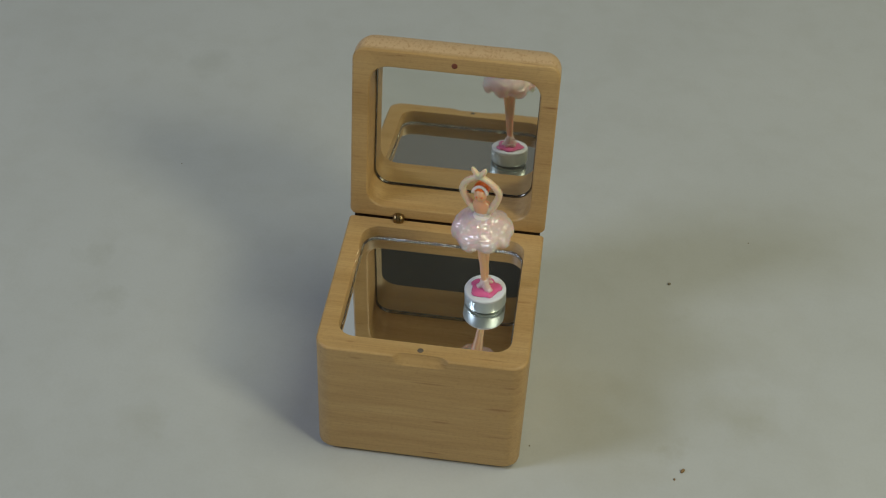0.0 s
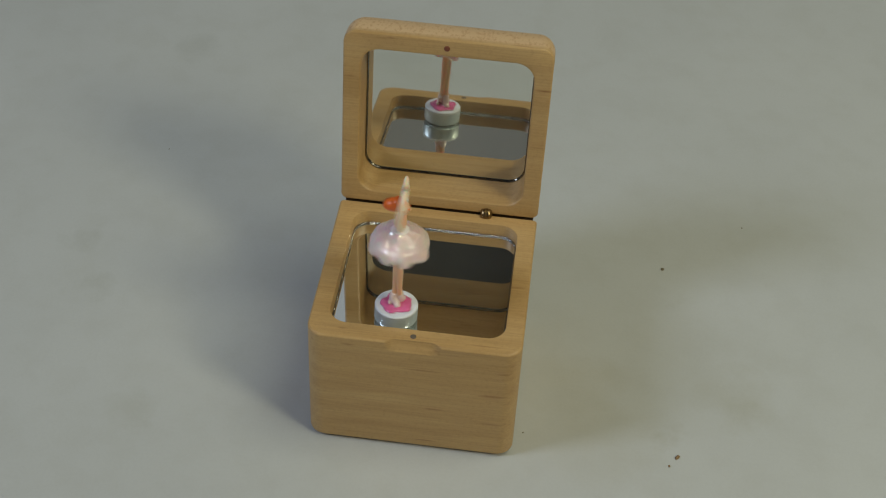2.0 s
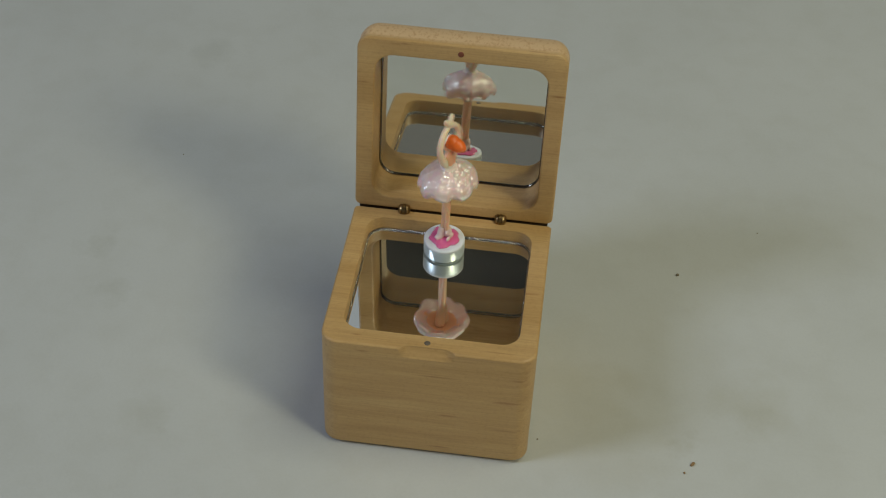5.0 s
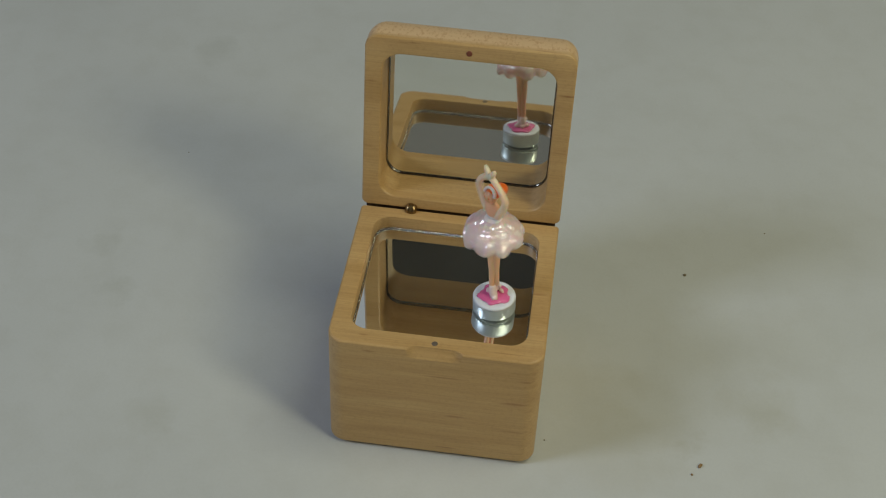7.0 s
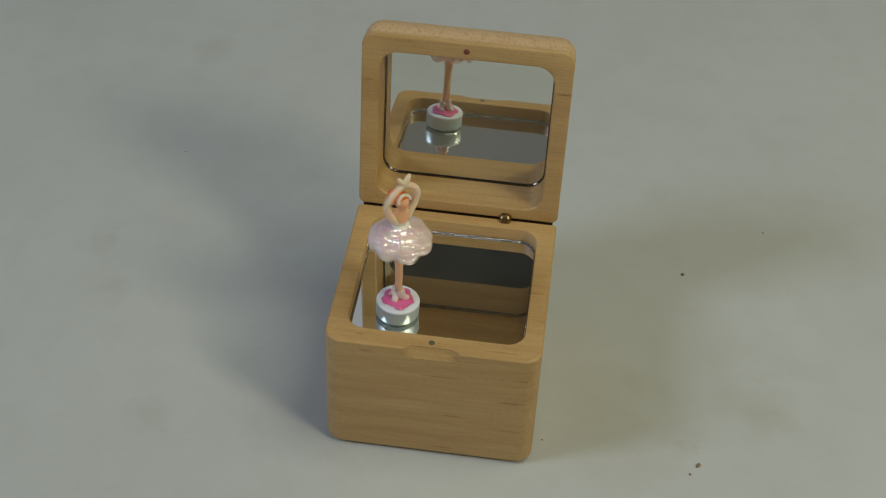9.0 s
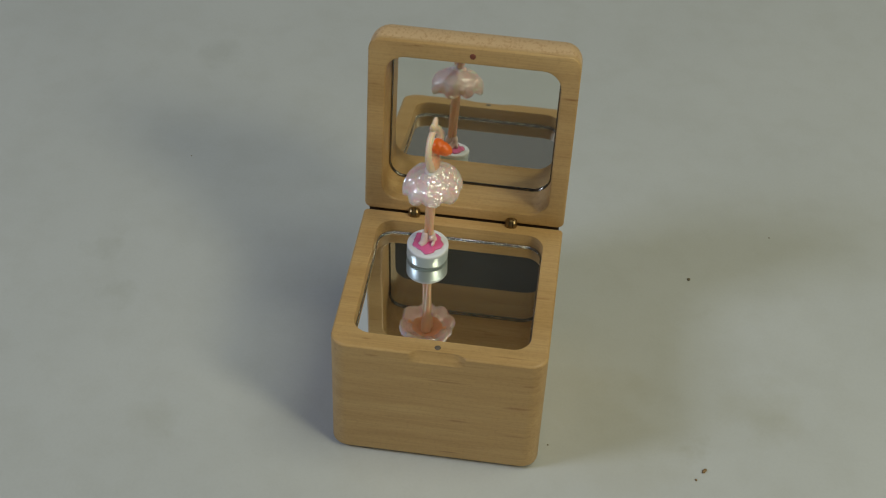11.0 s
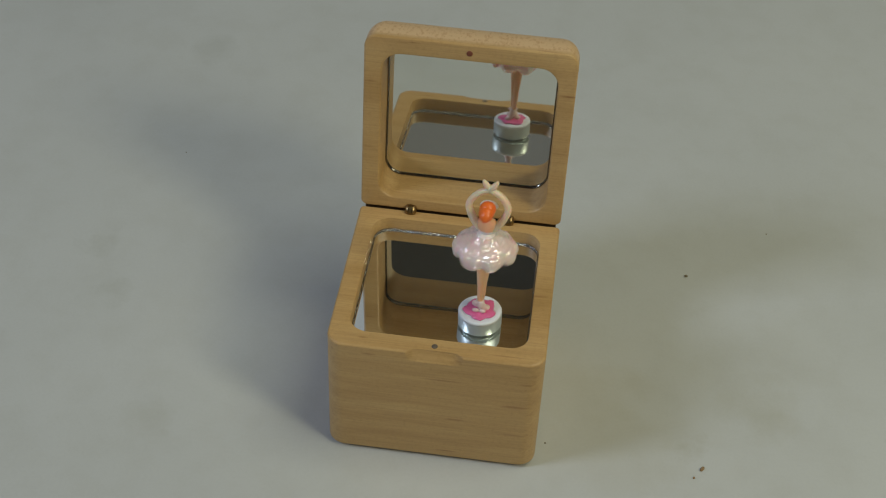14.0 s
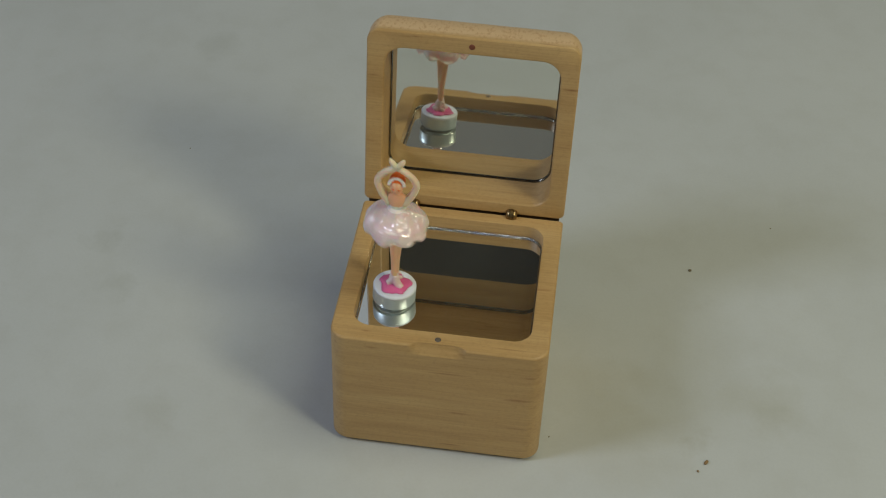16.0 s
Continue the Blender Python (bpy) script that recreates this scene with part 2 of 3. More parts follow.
def ring_points(hx, hy, r, extra=(), r_back=None, r_front=None):
    """A rounded rectangle round the origin; extra: more x places on its front side (-y)."""
    rf = max(r if r_front is None else r_front, 2e-4)
    rb = max(r if r_back is None else r_back, 2e-4)
    pts = []
    for sx, sy, a0, q in ((1, -1, -90, rf), (1, 1, 0, rb), (-1, 1, 90, rb), (-1, -1, 180, rf)):
        for i in range(9):
            a = radians(a0 + 90 * i / 8)
            pts.append((sx * (hx - q) + q * math.cos(a), sy * (hy - q) + q * math.sin(a)))
    pts += [(x, -hy) for x in extra]
    return pts


def loft(bm, rings, cap0=True, cap1=True, mat=0):
    rows = [[bm.verts.new(p) for p in ring] for ring in rings]
    n = len(rows[0])
    for a, b in zip(rows, rows[1:]):
        for i in range(n):
            f = bm.faces.new((a[i], a[(i + 1) % n], b[(i + 1) % n], b[i]))
            f.material_index = mat
    for on, row in ((cap0, rows[0]), (cap1, rows[-1])):
        if on:
            bm.faces.new(row).material_index = mat
    return rows


def turned(bm, profile, n=48, mat=0, cap0=True, cap1=True, wave=None):
    rings = []
    for r, z in profile:
        ring = []
        for i in range(n):
            a = 2 * math.pi * i / n
            k = wave(a, r, z) if wave else (r, z)
            ring.append((k[0] * math.cos(a), k[0] * math.sin(a), k[1]))
        rings.append(ring)
    return loft(bm, rings, cap0, cap1, mat)


def tube(bm, pts, radii, n=12, mat=0):
    pts = [Vector(p) for p in pts]
    rings = []
    for i, (p, r) in enumerate(zip(pts, [float(q) for q in radii])):
        d = (pts[min(i + 1, len(pts) - 1)] - pts[max(i - 1, 0)]).normalized()
        side = d.cross(Vector((0, 1, 0.01))).normalized()
        up = side.cross(d)
        rings.append([p + r * (math.cos(2 * math.pi * k / n) * side + math.sin(2 * math.pi * k / n) * up) for k in range(n)])
    return loft(bm, rings, mat=mat)


def smooth_path(pts, steps=5):
    """Catmull-Rom through rows of (x, y, z, radius)."""
    p = [np.array(a, float) for a in pts]
    p = [2 * p[0] - p[1]] + p + [2 * p[-1] - p[-2]]
    out = []
    for i in range(1, len(p) - 2):
        for k in range(steps):
            u = k / steps
            out.append(0.5 * (2 * p[i] + (p[i + 1] - p[i - 1]) * u + (2 * p[i - 1] - 5 * p[i] + 4 * p[i + 1] - p[i + 2]) * u * u
                              + (3 * p[i] - p[i - 1] - 3 * p[i + 1] + p[i + 2]) * u ** 3))
    out.append(p[-2])
    return [tuple(float(c) for c in a[:3]) for a in out], [max(float(a[3]), 1e-5) for a in out]


def ball(bm, centre, size, mat=0, n=16, rows=10):
    rings = []
    for j in range(rows + 1):
        a = math.pi * (j + 0.02) / (rows + 0.04) - math.pi / 2
        rings.append([(centre[0] + size[0] * math.cos(a) * math.cos(2 * math.pi * i / n),
                       centre[1] + size[1] * math.cos(a) * math.sin(2 * math.pi * i / n),
                       centre[2] + size[2] * math.sin(a)) for i in range(n)])
    return loft(bm, rings, mat=mat)


# ---- the setting ----
def slab(name, x0, x1, y0, y1, z0, z1, mat, label):
    bm = bmesh.new()
    bmesh.ops.create_cube(bm, size=1)
    for v in bm.verts:
        v.co = (x0 if v.co.x < 0 else x1, y0 if v.co.y < 0 else y1, z0 if v.co.z < 0 else z1)
    return tagged(finish(name, bm, mat, smooth=False), label, "structure", kind="structure")


table = slab("table_surface", -1.1, 1.1, -0.9, 1.15, -0.03, 0.0, M_TABLE, "white paper-covered tabletop with faint stains")
for lx in (-1.0, 1.0):
    for ly in (-0.8, 1.05):
        bm = bmesh.new()
        bmesh.ops.create_cube(bm, size=1, matrix=Matrix.LocRotScale((lx, ly, -0.39), None, (0.06, 0.06, 0.72)))
        part("leg", bm, M_TAN, table, smooth=False)
slab("floor", -1.9, 1.9, -1.9, 1.9, -0.80, -0.75, M_WALL, "plain grey room floor below the table")
# unseen ceiling, added dark to give the floor mirror its black band
slab("ceiling", -1.9, 1.9, -1.9, 1.9, 1.47, 1.52, M_CEILING_DARK, "unseen room ceiling, added dark for the mirrors to reflect")


def wall(name, m, opening=None):
    """A wall 3.8 m wide, its inner face at y = 0 facing -y, with an opening x0, x1, z0, z1 through it."""
    bm = bmesh.new()
    x0, x1, z0, z1 = opening or (0, 0, 0, 0)
    blocks = [(-1.9, 1.9, -0.75, 1.47)] if not opening else [(-1.9, x0, -0.75, 1.47), (x1, 1.9, -0.75, 1.47), (x0, x1, -0.75, z0), (x0, x1, z1, 1.47)]
    for a, b, c, d in blocks:
        bmesh.ops.create_cube(bm, size=1, matrix=Matrix.LocRotScale(((a + b) / 2, 0.05, (c + d) / 2), None, (b - a, 0.1, d - c)))
    ob = finish(name, bm, M_WALL, smooth=False)
    ob.matrix_world = m
    return tagged(ob, "unseen grey room wall, added to shape light and reflections", "wall", kind="structure")


# unseen walls; dark tone and openings are set by what the mirrors should reflect
wall("wall_north", pose(0, 1.2, 0), (-1.1, 0.6, 0.85, 1.44))
wall("wall_south", pose(0, -1.9, 0, 0, 0, 180), (-1.5, 1.5, 0.20, 1.24))
wall("wall_east", pose(1.9, 0, 0, 0, 0, -90))
wall("wall_west", pose(-1.3, 0, 0, 0, 0, 90), (-1.2, 1.2, 0.20, 1.44))

# ---- the music box ----
W, D, H = 0.0700, 0.0676, 0.0501        # body, closed without its lid
LID_TILT, LID_T, LID_L = 6.3, 0.0172, 0.0665   # degrees back from upright; thickness; height when open
OPEN_X, OPEN_Y0, OPEN_Y1 = 0.0288, 0.0070, 0.0626
MIRROR_Z = H - 0.0053
LID_Y0, LID_Y1 = 0.0044, 0.0603
LID_TOP, LID_DEPTH = 0.0592, 0.0155  # upper edge and depth of the lid's mirror


def notch(x, depth, zrel):
    """The scooped finger notch in the middle of a front edge; zrel: 0 at its lower end, 1 at the edge."""
    u = max(0.0, 1 - (x / 0.0088) ** 6)
    return depth * u * max(0.0, min(1.0, zrel))


def mirror_plate(parent, name, label, hx, hy, r, cy, z, rise, lean=0.0):
    """A silvered plate with its glass edge standing round it."""
    bm = bmesh.new()
    k = math.tan(radians(lean))
    loft(bm, [[(x, y + cy, q + k * y) for x, y in ring_points(hx - 0.0002, hy - 0.0002, r)] for q in (z - 0.0006, z)])
    ob = part(name, bm, M_MIRROR_DUSTY if name == "lid_mirror" else M_MIRROR, parent, label, smooth=False)
    bm = bmesh.new()
    prof = [(0.0001, z + 0.0001), (0.0001, z + rise - 0.0001), (0.0003, z + rise), (0.0005, z + rise - 0.0002), (0.0006, z + 0.0001)]
    loft(bm, [[(x, y + cy, q + k * y) for x, y in ring_points(hx - g, hy - g, r - g)] for g, q in prof], False, False)
    part("mirror_rim", bm, M_MIRROR_EDGE if name == "lid_mirror" else M_MIRROR_CHIPPED, ob, "dark shiny edge of the mirror glass" if name == "lid_mirror" else "uneven silvery edge of the mirror glass")
    return ob


def music_box():
    box = tagged(new("music_box"), "pale maple wooden music box standing open on white paper", "music box")
    cy = D / 2
    extra = [-0.0092 + 0.0184 * i / 20 for i in range(21)]
    bm = bmesh.new()
    rings = []

    def outer(inset, z, scoop=0.0, zrel=0.0):
        ring = []
        for i, (x, y) in enumerate(ring_points(W / 2 - inset, D / 2 - inset, 0, extra, r_back=0.0012 - 0.3 * inset, r_front=0.0056 - 0.6 * inset)):
            dy = notch(x, scoop, zrel) if i >= 36 else 0.0
            ring.append((x, y + cy + dy, z))
        rings.append(ring)

    for inset, z in ((0.0046, 0.0), (0.0042, 0.0010), (0.0014, 0.0011), (0.0005, 0.0014), (0.0001, 0.0020), (0.0, 0.0026), (0.0, H - 0.0043), (0.0, H - 0.0040)):
        outer(inset, z)
    for k in range(1, 5):
        outer(0.0, H - 0.0040 + 0.0034 * k / 4, 0.0018, k / 4)
    outer(0.0002, H - 0.00025, 0.0017, 1)
    outer(0.0006, H, 0.0012, 1)
    ocy = (OPEN_Y0 + OPEN_Y1) / 2
    ohx, ohy, orr = OPEN_X, (OPEN_Y1 - OPEN_Y0) / 2, 0.0060
    for grow, z in ((0.0004, H), (0.0001, H - 0.0001), (0.0, H - 0.0004), (0.0, MIRROR_Z - 0.0014)):
        rings.append([(x, y + ocy, z) for x, y in ring_points(ohx + grow, ohy + grow, orr + grow, extra)])
    loft(bm, rings)
    part("body", bm, M_WOOD, box, "pale maple body with rounded edges and finger notch", sharp=24)
    mirror_plate(box, "floor_mirror", "glass mirror set into the body", ohx, ohy, orr, ocy, MIRROR_Z, 0.0007)
    bm = bmesh.new()
    turned(bm, [(0.0010, H - 0.001), (0.0010, H + 0.0001), (0.0008, H + 0.0002)], 20)
    ob = part("magnet", bm, M_STEEL, box, "small grey steel magnet disc")
    ob.location = (-0.0003, 0.0037, 0)

    # lid, built lying face up with its hinge edge along x, then stood up
    lid_m = Matrix.Translation((0, D, H + 0.0004)) @ Matrix.Rotation(radians(90 - LID_TILT), 4, "X")
    bm = bmesh.new()
    rings = []
    # a pillowed back: the sides round inwards over most of the thickness
    back = [(0.0051 * (1 - math.sqrt(1 - (k / 10) ** 2)), -0.0050 - (LID_T - 0.0050) * k / 10) for k in range(10, 0, -1)]
    for inset, z in back + [(0.0, -0.0050), (0.0, -0.0006), (0.0002, -0.0002), (0.0006, 0.0)]:
        rings.append([(x, y + LID_L / 2, z) for x, y in ring_points(W / 2 - inset, LID_L / 2 - inset, 0, r_back=0.0044 - 0.1 * inset, r_front=0.0022 + 0.1 * inset)])
    ohl, lcy = (LID_Y1 - LID_Y0) / 2, (LID_Y1 + LID_Y0) / 2
    for grow, z in ((0.0008, 0.0), (0.0004, -0.0001), (0.0001, -0.0004), (0.0, -0.0009), (0.0, -LID_DEPTH - 0.0008)):
        rings.append([(x, y + lcy, z) for x, y in ring_points(0.0290 + grow, ohl + grow, 0.0064 + grow)])
    mhl, mcy = (LID_TOP - LID_Y0) / 2, (LID_TOP + LID_Y0) / 2
    rings[-1] = [(x, y + mcy, -LID_DEPTH - 0.0008) for x, y in ring_points(0.0290, mhl, 0.0064)]
    loft(bm, rings)
    lid = part("lid", bm, M_WOOD_LID, box, "open maple lid with rounded edges", sharp=24)
    lid.matrix_local = lid_m
    mirror_plate(lid, "lid_mirror", "glass mirror set into the lid", 0.0290, mhl, 0.0064, mcy, -LID_DEPTH, 0.0008, lean=-0.25)
    bm = bmesh.new()
    turned(bm, [(0.0010, -0.001), (0.0010, 0.0001), (0.0008, 0.0002)], 20)
    ob = part("magnet", bm, M_MAGNET_RED, lid, "small reddish magnet disc")
    ob.location = (-0.0005, 0.0633, 0)
    # dark strip added behind the lid gap, standing in for the shade there
    bm = bmesh.new()
    bmesh.ops.create_cube(bm, size=1, matrix=Matrix.LocRotScale((0, D + 0.0022, H - 0.0002), None, (W - 0.003, 0.0016, 0.0040)))
    part("gap_shade_strip", bm, M_JOINT_SHADE, box, "dark strip added behind the lid joint for its shade", smooth=False)
    # barrel hinges
    for x in (-0.0173, 0.0169):
        bm = bmesh.new()
        turned(bm, [(0.0008, -0.0026), (0.0016, -0.0023), (0.0020, -0.0016), (0.0021, -0.0010), (0.0017, -0.0009), (0.0017, -0.0007), (0.0022, -0.0006),
                    (0.0022, 0.0006), (0.0017, 0.0007), (0.0017, 0.0009), (0.0021, 0.0010), (0.0020, 0.0016), (0.0016, 0.0023), (0.0008, 0.0026)], 24)
        for v in bm.verts:
            v.co = (0.78 * v.co.z, v.co.x, v.co.y)
        ob = part("hinge", bm, M_BRASS, box, "aged brass barrel hinge", sharp=40)
        ob.location = (x, D - 0.0004, H + 0.0006)
    return box


music_box()


# ---- the dancer ornament ----
def skirt_wave(a, r, z):
    """Uneven ruffles that deepen towards the hem, which hangs lowest in front."""
    k = (r / 0.0105) ** 2
    lobe = abs(math.sin(4 * a + 0.5 * math.sin(2 * a + 0.6))) ** 0.7 - 0.6
    w = 0.75 * lobe + 0.25 * math.sin(2 * a + 2.0) + 0.12 * math.sin(13 * a + 1.0)
    front = math.exp(-((math.atan2(math.sin(a + 1.75), math.cos(a + 1.75))) / 0.55) ** 2)
    sag = 0.0016 * lobe * max(0.0, min(1.0, (0.0290 - z) / 0.0030))
    return r * (1 + 0.15 * k * w), z - k * sag + k * (0.0008 * (0.5 * math.sin(8 * a + 1.2) + 0.7 * math.sin(3 * a + 0.3)) - 0.0020 * front)


def dancer_doll(parent, z0):
    """One mesh: a plain moulded dancer that faces -y."""
    bm = bmesh.new()
    mm = 0.001
    # skirt: a shallow cap that turns down into ruffles, hollow underneath
    prof = [(2.3, 34.0), (3.2, 33.3), (5.2, 32.4), (7.4, 31.4), (9.4, 30.2), (10.5, 28.8), (10.9, 27.4), (10.7, 26.1), (10.2, 25.4), (9.5, 25.7), (8.0, 26.8), (6.0, 27.6), (4.0, 28.4), (2.2, 28.6)]
    turned(bm, [(0.905 * r * mm, z * mm) for r, z in prof], 128, mat=1, wave=skirt_wave)
    for f in bm.faces:
        c = f.calc_center_median()
        if 0.0258 < c.z < 0.0289 and c.xy.length < 0.0062:
            f.material_index = 2
    # torso, wide across the chest where the arms run into it
    body = [(2.4, 1.8, 32.8), (2.2, 1.7, 34.0), (2.7, 1.9, 35.2), (3.2, 2.0, 36.6), (3.3, 1.7, 37.9), (2.7, 1.35, 38.9), (1.3, 1.1, 39.7), (1.0, 1.0, 41.2)]
    loft(bm, [[(a * mm * math.cos(q), b * mm * math.sin(q), z * mm) for q in [2 * math.pi * i / 24 for i in range(24)]] for a, b, z in body], mat=2)
    for f in bm.faces:
        if all(v.co.z < 35.3 * mm and v.co.z > 32.0 * mm and v.co.xy.length < 3.2 * mm for v in f.verts):
            f.material_index = 5
    # head, hair, head band
    ball(bm, (0, -0.0006, 0.0424), (0.0021, 0.0022, 0.0026), mat=2)
    ball(bm, (0, -0.0027, 0.0420), (0.0004, 0.0005, 0.0004), mat=2, n=8, rows=6)
    for s in (-1, 1):
        ball(bm, (s * 0.0008, -0.0025, 0.0427), (0.00038, 0.0003, 0.0003), mat=3, n=8, rows=6)
    ball(bm, (0, 0.0008, 0.0439), (0.0026, 0.0026, 0.0026), mat=3)
    pts, rad = smooth_path([(0, 0.0012, 0.0436, 0.0024), (0, 0.0030, 0.0433, 0.0023), (0, 0.0046, 0.0428, 0.0017), (0, 0.0056, 0.0424, 0.0006)])
    tube(bm, [(x + 1e-6 * i, y, z) for i, (x, y, z) in enumerate(pts)], rad, 16, mat=3)
    band = [(2.4 * mm * math.cos(q), -0.0015 + 0.0008 * math.sin(q), 0.0433 + 2.4 * mm * math.sin(q)) for q in [math.pi * (i + 0.3) / 12.6 for i in range(13)]]
    tube(bm, band, [0.00055] * 13, 8, mat=5)
    # arms raised in a ring, the finger tips parted above
    for s in (-1, 1):
        pts, rad = smooth_path([(s * 0.0022, -0.0002, 0.0354, 0.0013), (s * 0.0042, -0.0001, 0.0384, 0.0013), (s * 0.0056, -0.0002, 0.0414, 0.00115), (s * 0.0061, -0.0004, 0.0440, 0.0011),
                                (s * 0.0050, -0.0007, 0.0466, 0.00105), (s * 0.0030, -0.0009, 0.0487, 0.00105), (s * 0.0009, -0.0009, 0.0499, 0.00105),
                                (-s * 0.0006, -0.0010, 0.0510, 0.0010), (-s * 0.0017, -0.0010, 0.0526, 0.00085), (-s * 0.0022, -0.0010, 0.0537, 0.0004)])
        tube(bm, pts, rad, 14, mat=0)
        # legs: full at the hip, pressed together, crossed at the ankle
        pts, rad = smooth_path([(s * 0.0014, 0.0, 0.0285, 0.0019), (s * 0.0012, 0.0, 0.0250, 0.0017), (s * 0.0007, s * 0.0003, 0.0200, 0.0015), (s * 0.0005, s * 0.0005, 0.0150, 0.0013),
                                (s * 0.0003, s * 0.0006, 0.0110, 0.0011), (s * 0.0003, s * 0.0008, 0.0065, 0.0009), (-s * 0.0003, s * 0.0010, 0.0030, 0.0009)])
        tube(bm, pts, rad, 14, mat=6)
        ball(bm, (s * 0.0011, 0.0021, 0.0014), (0.0012, 0.0006, 0.0008), mat=4, n=10, rows=6)
        pts, rad = smooth_path([(-s * 0.0002, s * 0.0010, 0.0050, 0.0011), (-s * 0.0004, s * 0.0011, 0.0030, 0.0013),
                                (-s * 0.0011, s * 0.0006 - 0.0006, 0.0013, 0.0013), (-s * 0.0026, -0.0014 + s * 0.0006, 0.0006, 0.0009)])
        tube(bm, pts, rad, 12, mat=4)
        ball(bm, (s * 0.0010, 0.0014, 0.0040), (0.0009, 0.0005, 0.0006), mat=4, n=10, rows=6)
    for v in bm.verts:
        v.co.x -= 0.037 * v.co.z
        v.co.z = 0.965 * v.co.z + z0
    return part("doll", bm, [M_SKIN, M_SKIRT, M_FACE, M_HAIR, M_SHOE, M_WHITE, M_LEG], parent, "moulded vinyl dancer in a pearly pink skirt")


def dancer_ornament():
    thing = tagged(new("dancer_ornament"), "pink dancer figurine on a silver magnet drum over a mirror", "figurine")
    bm = bmesh.new()
    turned(bm, [(0.0056, 0.0007), (0.0069, 0.0007), (0.0071, 0.0009), (0.0071, 0.0056), (0.0069, 0.0060)], 64)
    drum = part("drum", bm, M_DRUM, thing, "silver-white plastic drum", sharp=35)
    bm = bmesh.new()
    turned(bm, [(0.0061, 0.0), (0.0063, 0.0001), (0.0063, 0.0010)], 48)
    part("foot", bm, M_DRUM, drum, "narrow recessed foot")
    bm = bmesh.new()
    turned(bm, [(0.0071, 0.0052), (0.00712, 0.0057), (0.0069, 0.0061), (0.0064, 0.0062), (0.0055, 0.0061)], 64)
    part("rim", bm, M_RIM, drum, "pale pearly top")
    bm = bmesh.new()
    turned(bm, [(0.0050, 0.0060), (0.0051, 0.0062), (0.0046, 0.0065), (0.0030, 0.0067), (0.0012, 0.0068)], 60,
           wave=lambda a, r, z: (r * (1 + 0.09 * math.sin(5 * a) + 0.05 * math.sin(3 * a + 1) + 0.03 * math.sin(11 * a)), z + 0.0002 + 0.0001 * math.sin(7 * a + 900 * r)))
    part("pad", bm, M_PINK, drum, "glossy pink pad")
    dancer_doll(thing, 0.0062)
    return thing


dancer = dancer_ornament()


# ---- crumbs on the paper ----
def crumb(x, y, sx, sy, sz, turn, mat, label):
    bm = bmesh.new()
    bmesh.ops.create_icosphere(bm, subdivisions=2, radius=1)
    for v in bm.verts:
        k = 1 + 0.35 * noise.noise(v.co * 1.7 + Vector((x * 90, y * 90, 0)))
        v.co = Vector((v.co.x * sx * k, v.co.y * sy * k, v.co.z * sz * k + sz * 0.8))
    ob = finish("crumb", bm, mat)
    ob.matrix_world = pose(x, y, 0, 0, 0, turn)
    return tagged(ob, label, "crumb", "crumbs on the paper")


for x, y, sx, sy, sz, turn, mat, label in (
        (0.0858, 0.1045, 0.0007, 0.0005, 0.0005, 20, M_CRUMB_DARK, "dark crumb lying on the white paper"),
        (0.0917, 0.0094, 0.0006, 0.0011, 0.0005, -35, M_CRUMB, "curled brown crumb lying on the white paper"),
        (0.0889, 0.0052, 0.0004, 0.0004, 0.0003, 0, M_CRUMB, "tiny brown crumb lying on the white paper"),
        (0.1177, 0.1349, 0.0003, 0.0003, 0.0002, 0, M_CRUMB_DARK, "tiny dark speck lying on the white paper"),
        (0.0382, 0.0125, 0.0003, 0.0003, 0.0002, 0, M_CRUMB_DARK, "tiny dark speck lying on the white paper"),
        (-0.1226, 0.1461, 0.0003, 0.00025, 0.0002, 0, M_CRUMB_DARK, "tiny dark speck lying on the white paper")):
    crumb(x, y, sx, sy, sz, turn, mat, label)


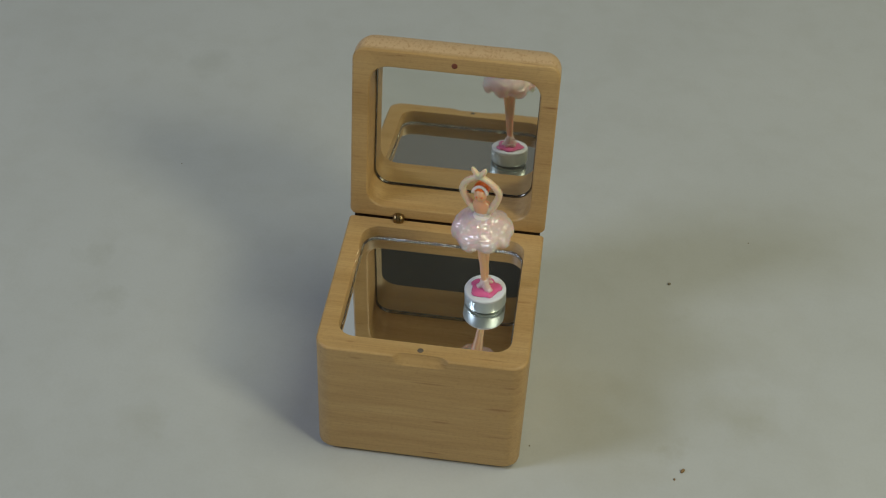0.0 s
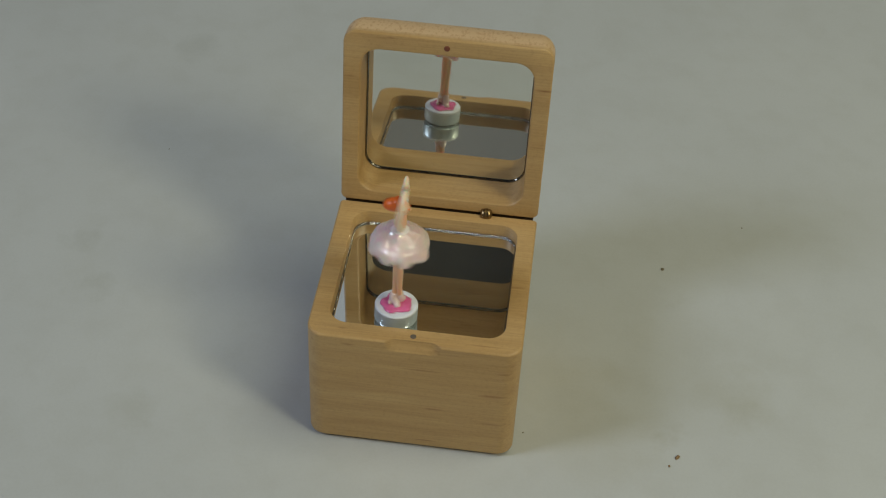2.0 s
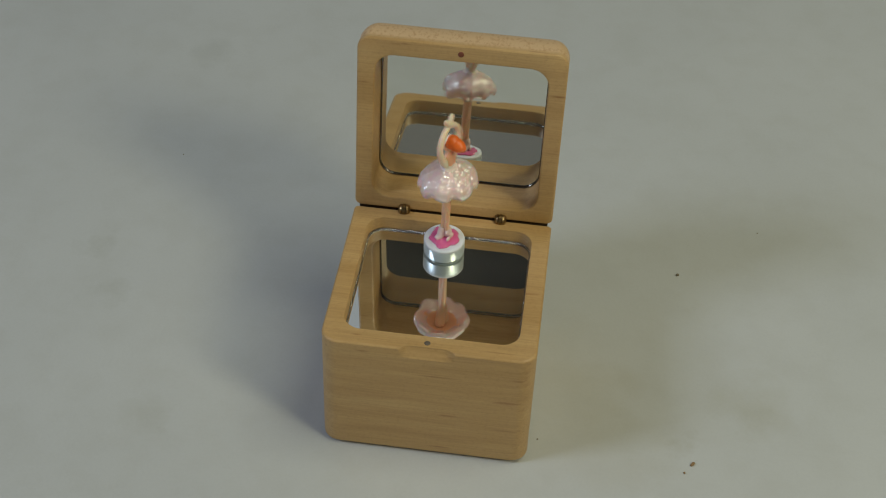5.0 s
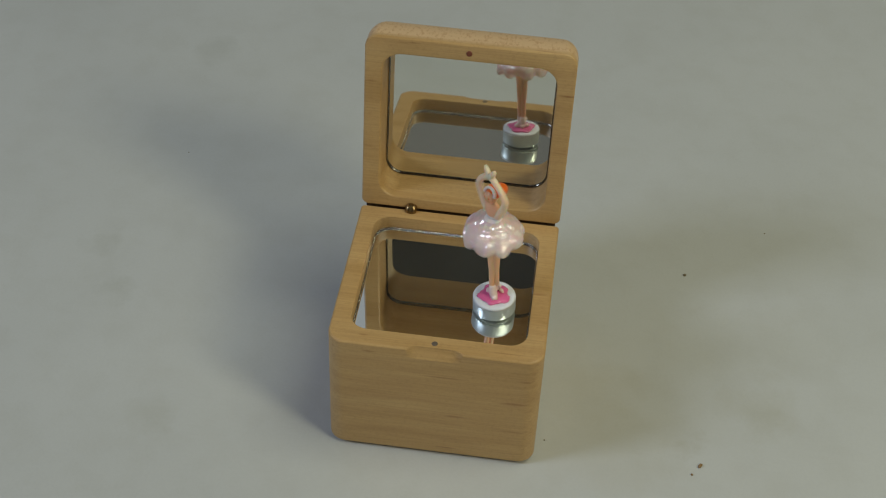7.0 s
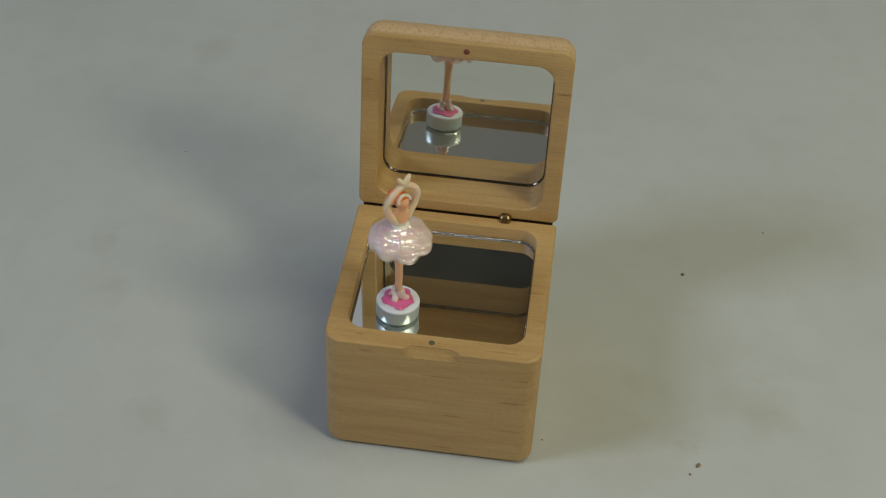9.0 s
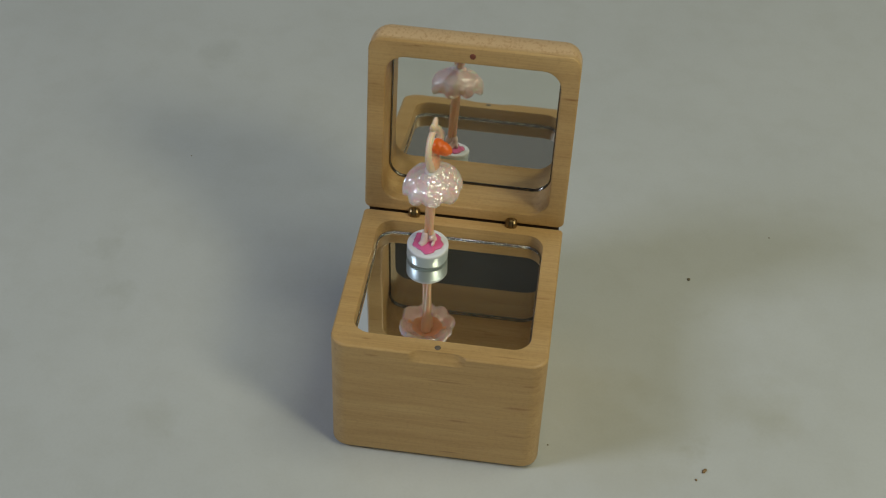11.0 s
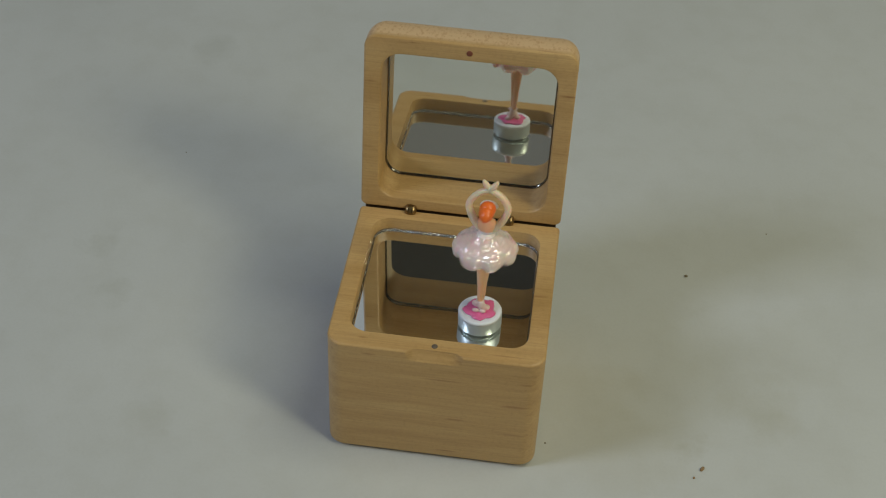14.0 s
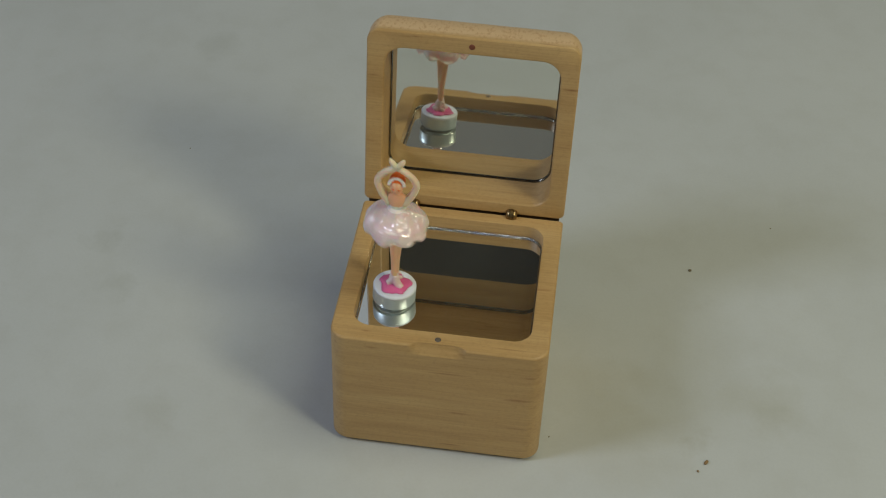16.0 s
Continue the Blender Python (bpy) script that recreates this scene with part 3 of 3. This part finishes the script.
# ---- what moves ----
# the drum's place on its round path: seconds, degrees
ORBIT = [(0, 2.3), (0.5, -22.5), (1, -53.5), (1.5, -83.7), (2, -110.4), (2.5, -137), (3, -166.1), (3.5, -194.2), (4, -222.5), (4.5, -247.5), (5, -269.7), (7.5, -408.2), (8, -436),
         (10.5, -577), (11, -600.8), (11.5, -626.5), (12, -654), (12.5, -679.3), (13, -705.5), (13.5, -735.1), (14, -764.3), (14.5, -793.7), (15, -818), (16, -871.4)]
LEAN = 2.8   # degrees towards the middle of the path
# the dancer's facing, degrees clockwise from the front, every tenth of a second in three stretches
SPIN = [(0.0, [10, 130, 270, 355, 95, 180, 280, 340, 130, 205, 315, 5, 125, 270, 340, 118, 180, 270, 0, 100, 270, 50, 155, 215, 0, 60, 165, 290, 70, 170, 212, 350,
               90, 165, 265, 350, 90, 175, 275, 115, 245, 350, 40, 115, 190, 0, 140, 205, 265, 0, 112, 225, 335]),
        (7.3, [355, 135, 236, 345, 45, 180, 285, 340, 130, 230]),
        (10.3, [175, 265, 5, 125, 180, 275, 20, 100, 180, 290, 60, 165, 185, 290, 95, 210, 295, 0, 120, 205, 340, 60, 165, 240, 0, 105, 180, 260, 355, 155, 235, 300,
                330, 170, 295, 20, 125, 185, 300, 20, 145, 260, 0, 85, 175, 215, 355, 90, 175, 335, 50, 95, 185, 10, 100, 170, 225, 0])]


def motions():
    turn_t, turn_a = [], []
    for start, values in SPIN:
        for k, v in enumerate(values):
            t = start + k / 10
            v = 180 + 1.3 * (v - 180) if abs(v - 180) <= 45 else v
            if turn_a:
                step = (v - turn_a[-1]) % 360
                v = turn_a[-1] + step + 360 * round((1035 * (t - turn_t[-1]) - step) / 360)
            turn_t.append(t)
            turn_a.append(v)
    rows = []
    for i in range(481):
        t = i / 30
        a = radians(np.interp(t, [o[0] for o in ORBIT], [o[1] for o in ORBIT]))
        place = Matrix.Translation((-0.0012 + 0.0189 * math.cos(a), 0.0347 + 0.0194 * math.sin(a), MIRROR_Z + 0.0004))
        # the magnet below draws the ornament slightly towards the middle of its path
        tilt = Matrix.Rotation(radians(LEAN), 4, Vector((math.sin(a), -math.cos(a), 0)))
        rows.append((t, place @ tilt @ pose(0, 0, 0, 0, 0, -np.interp(t, turn_t, turn_a))))
    walk(dancer, rows)


motions()
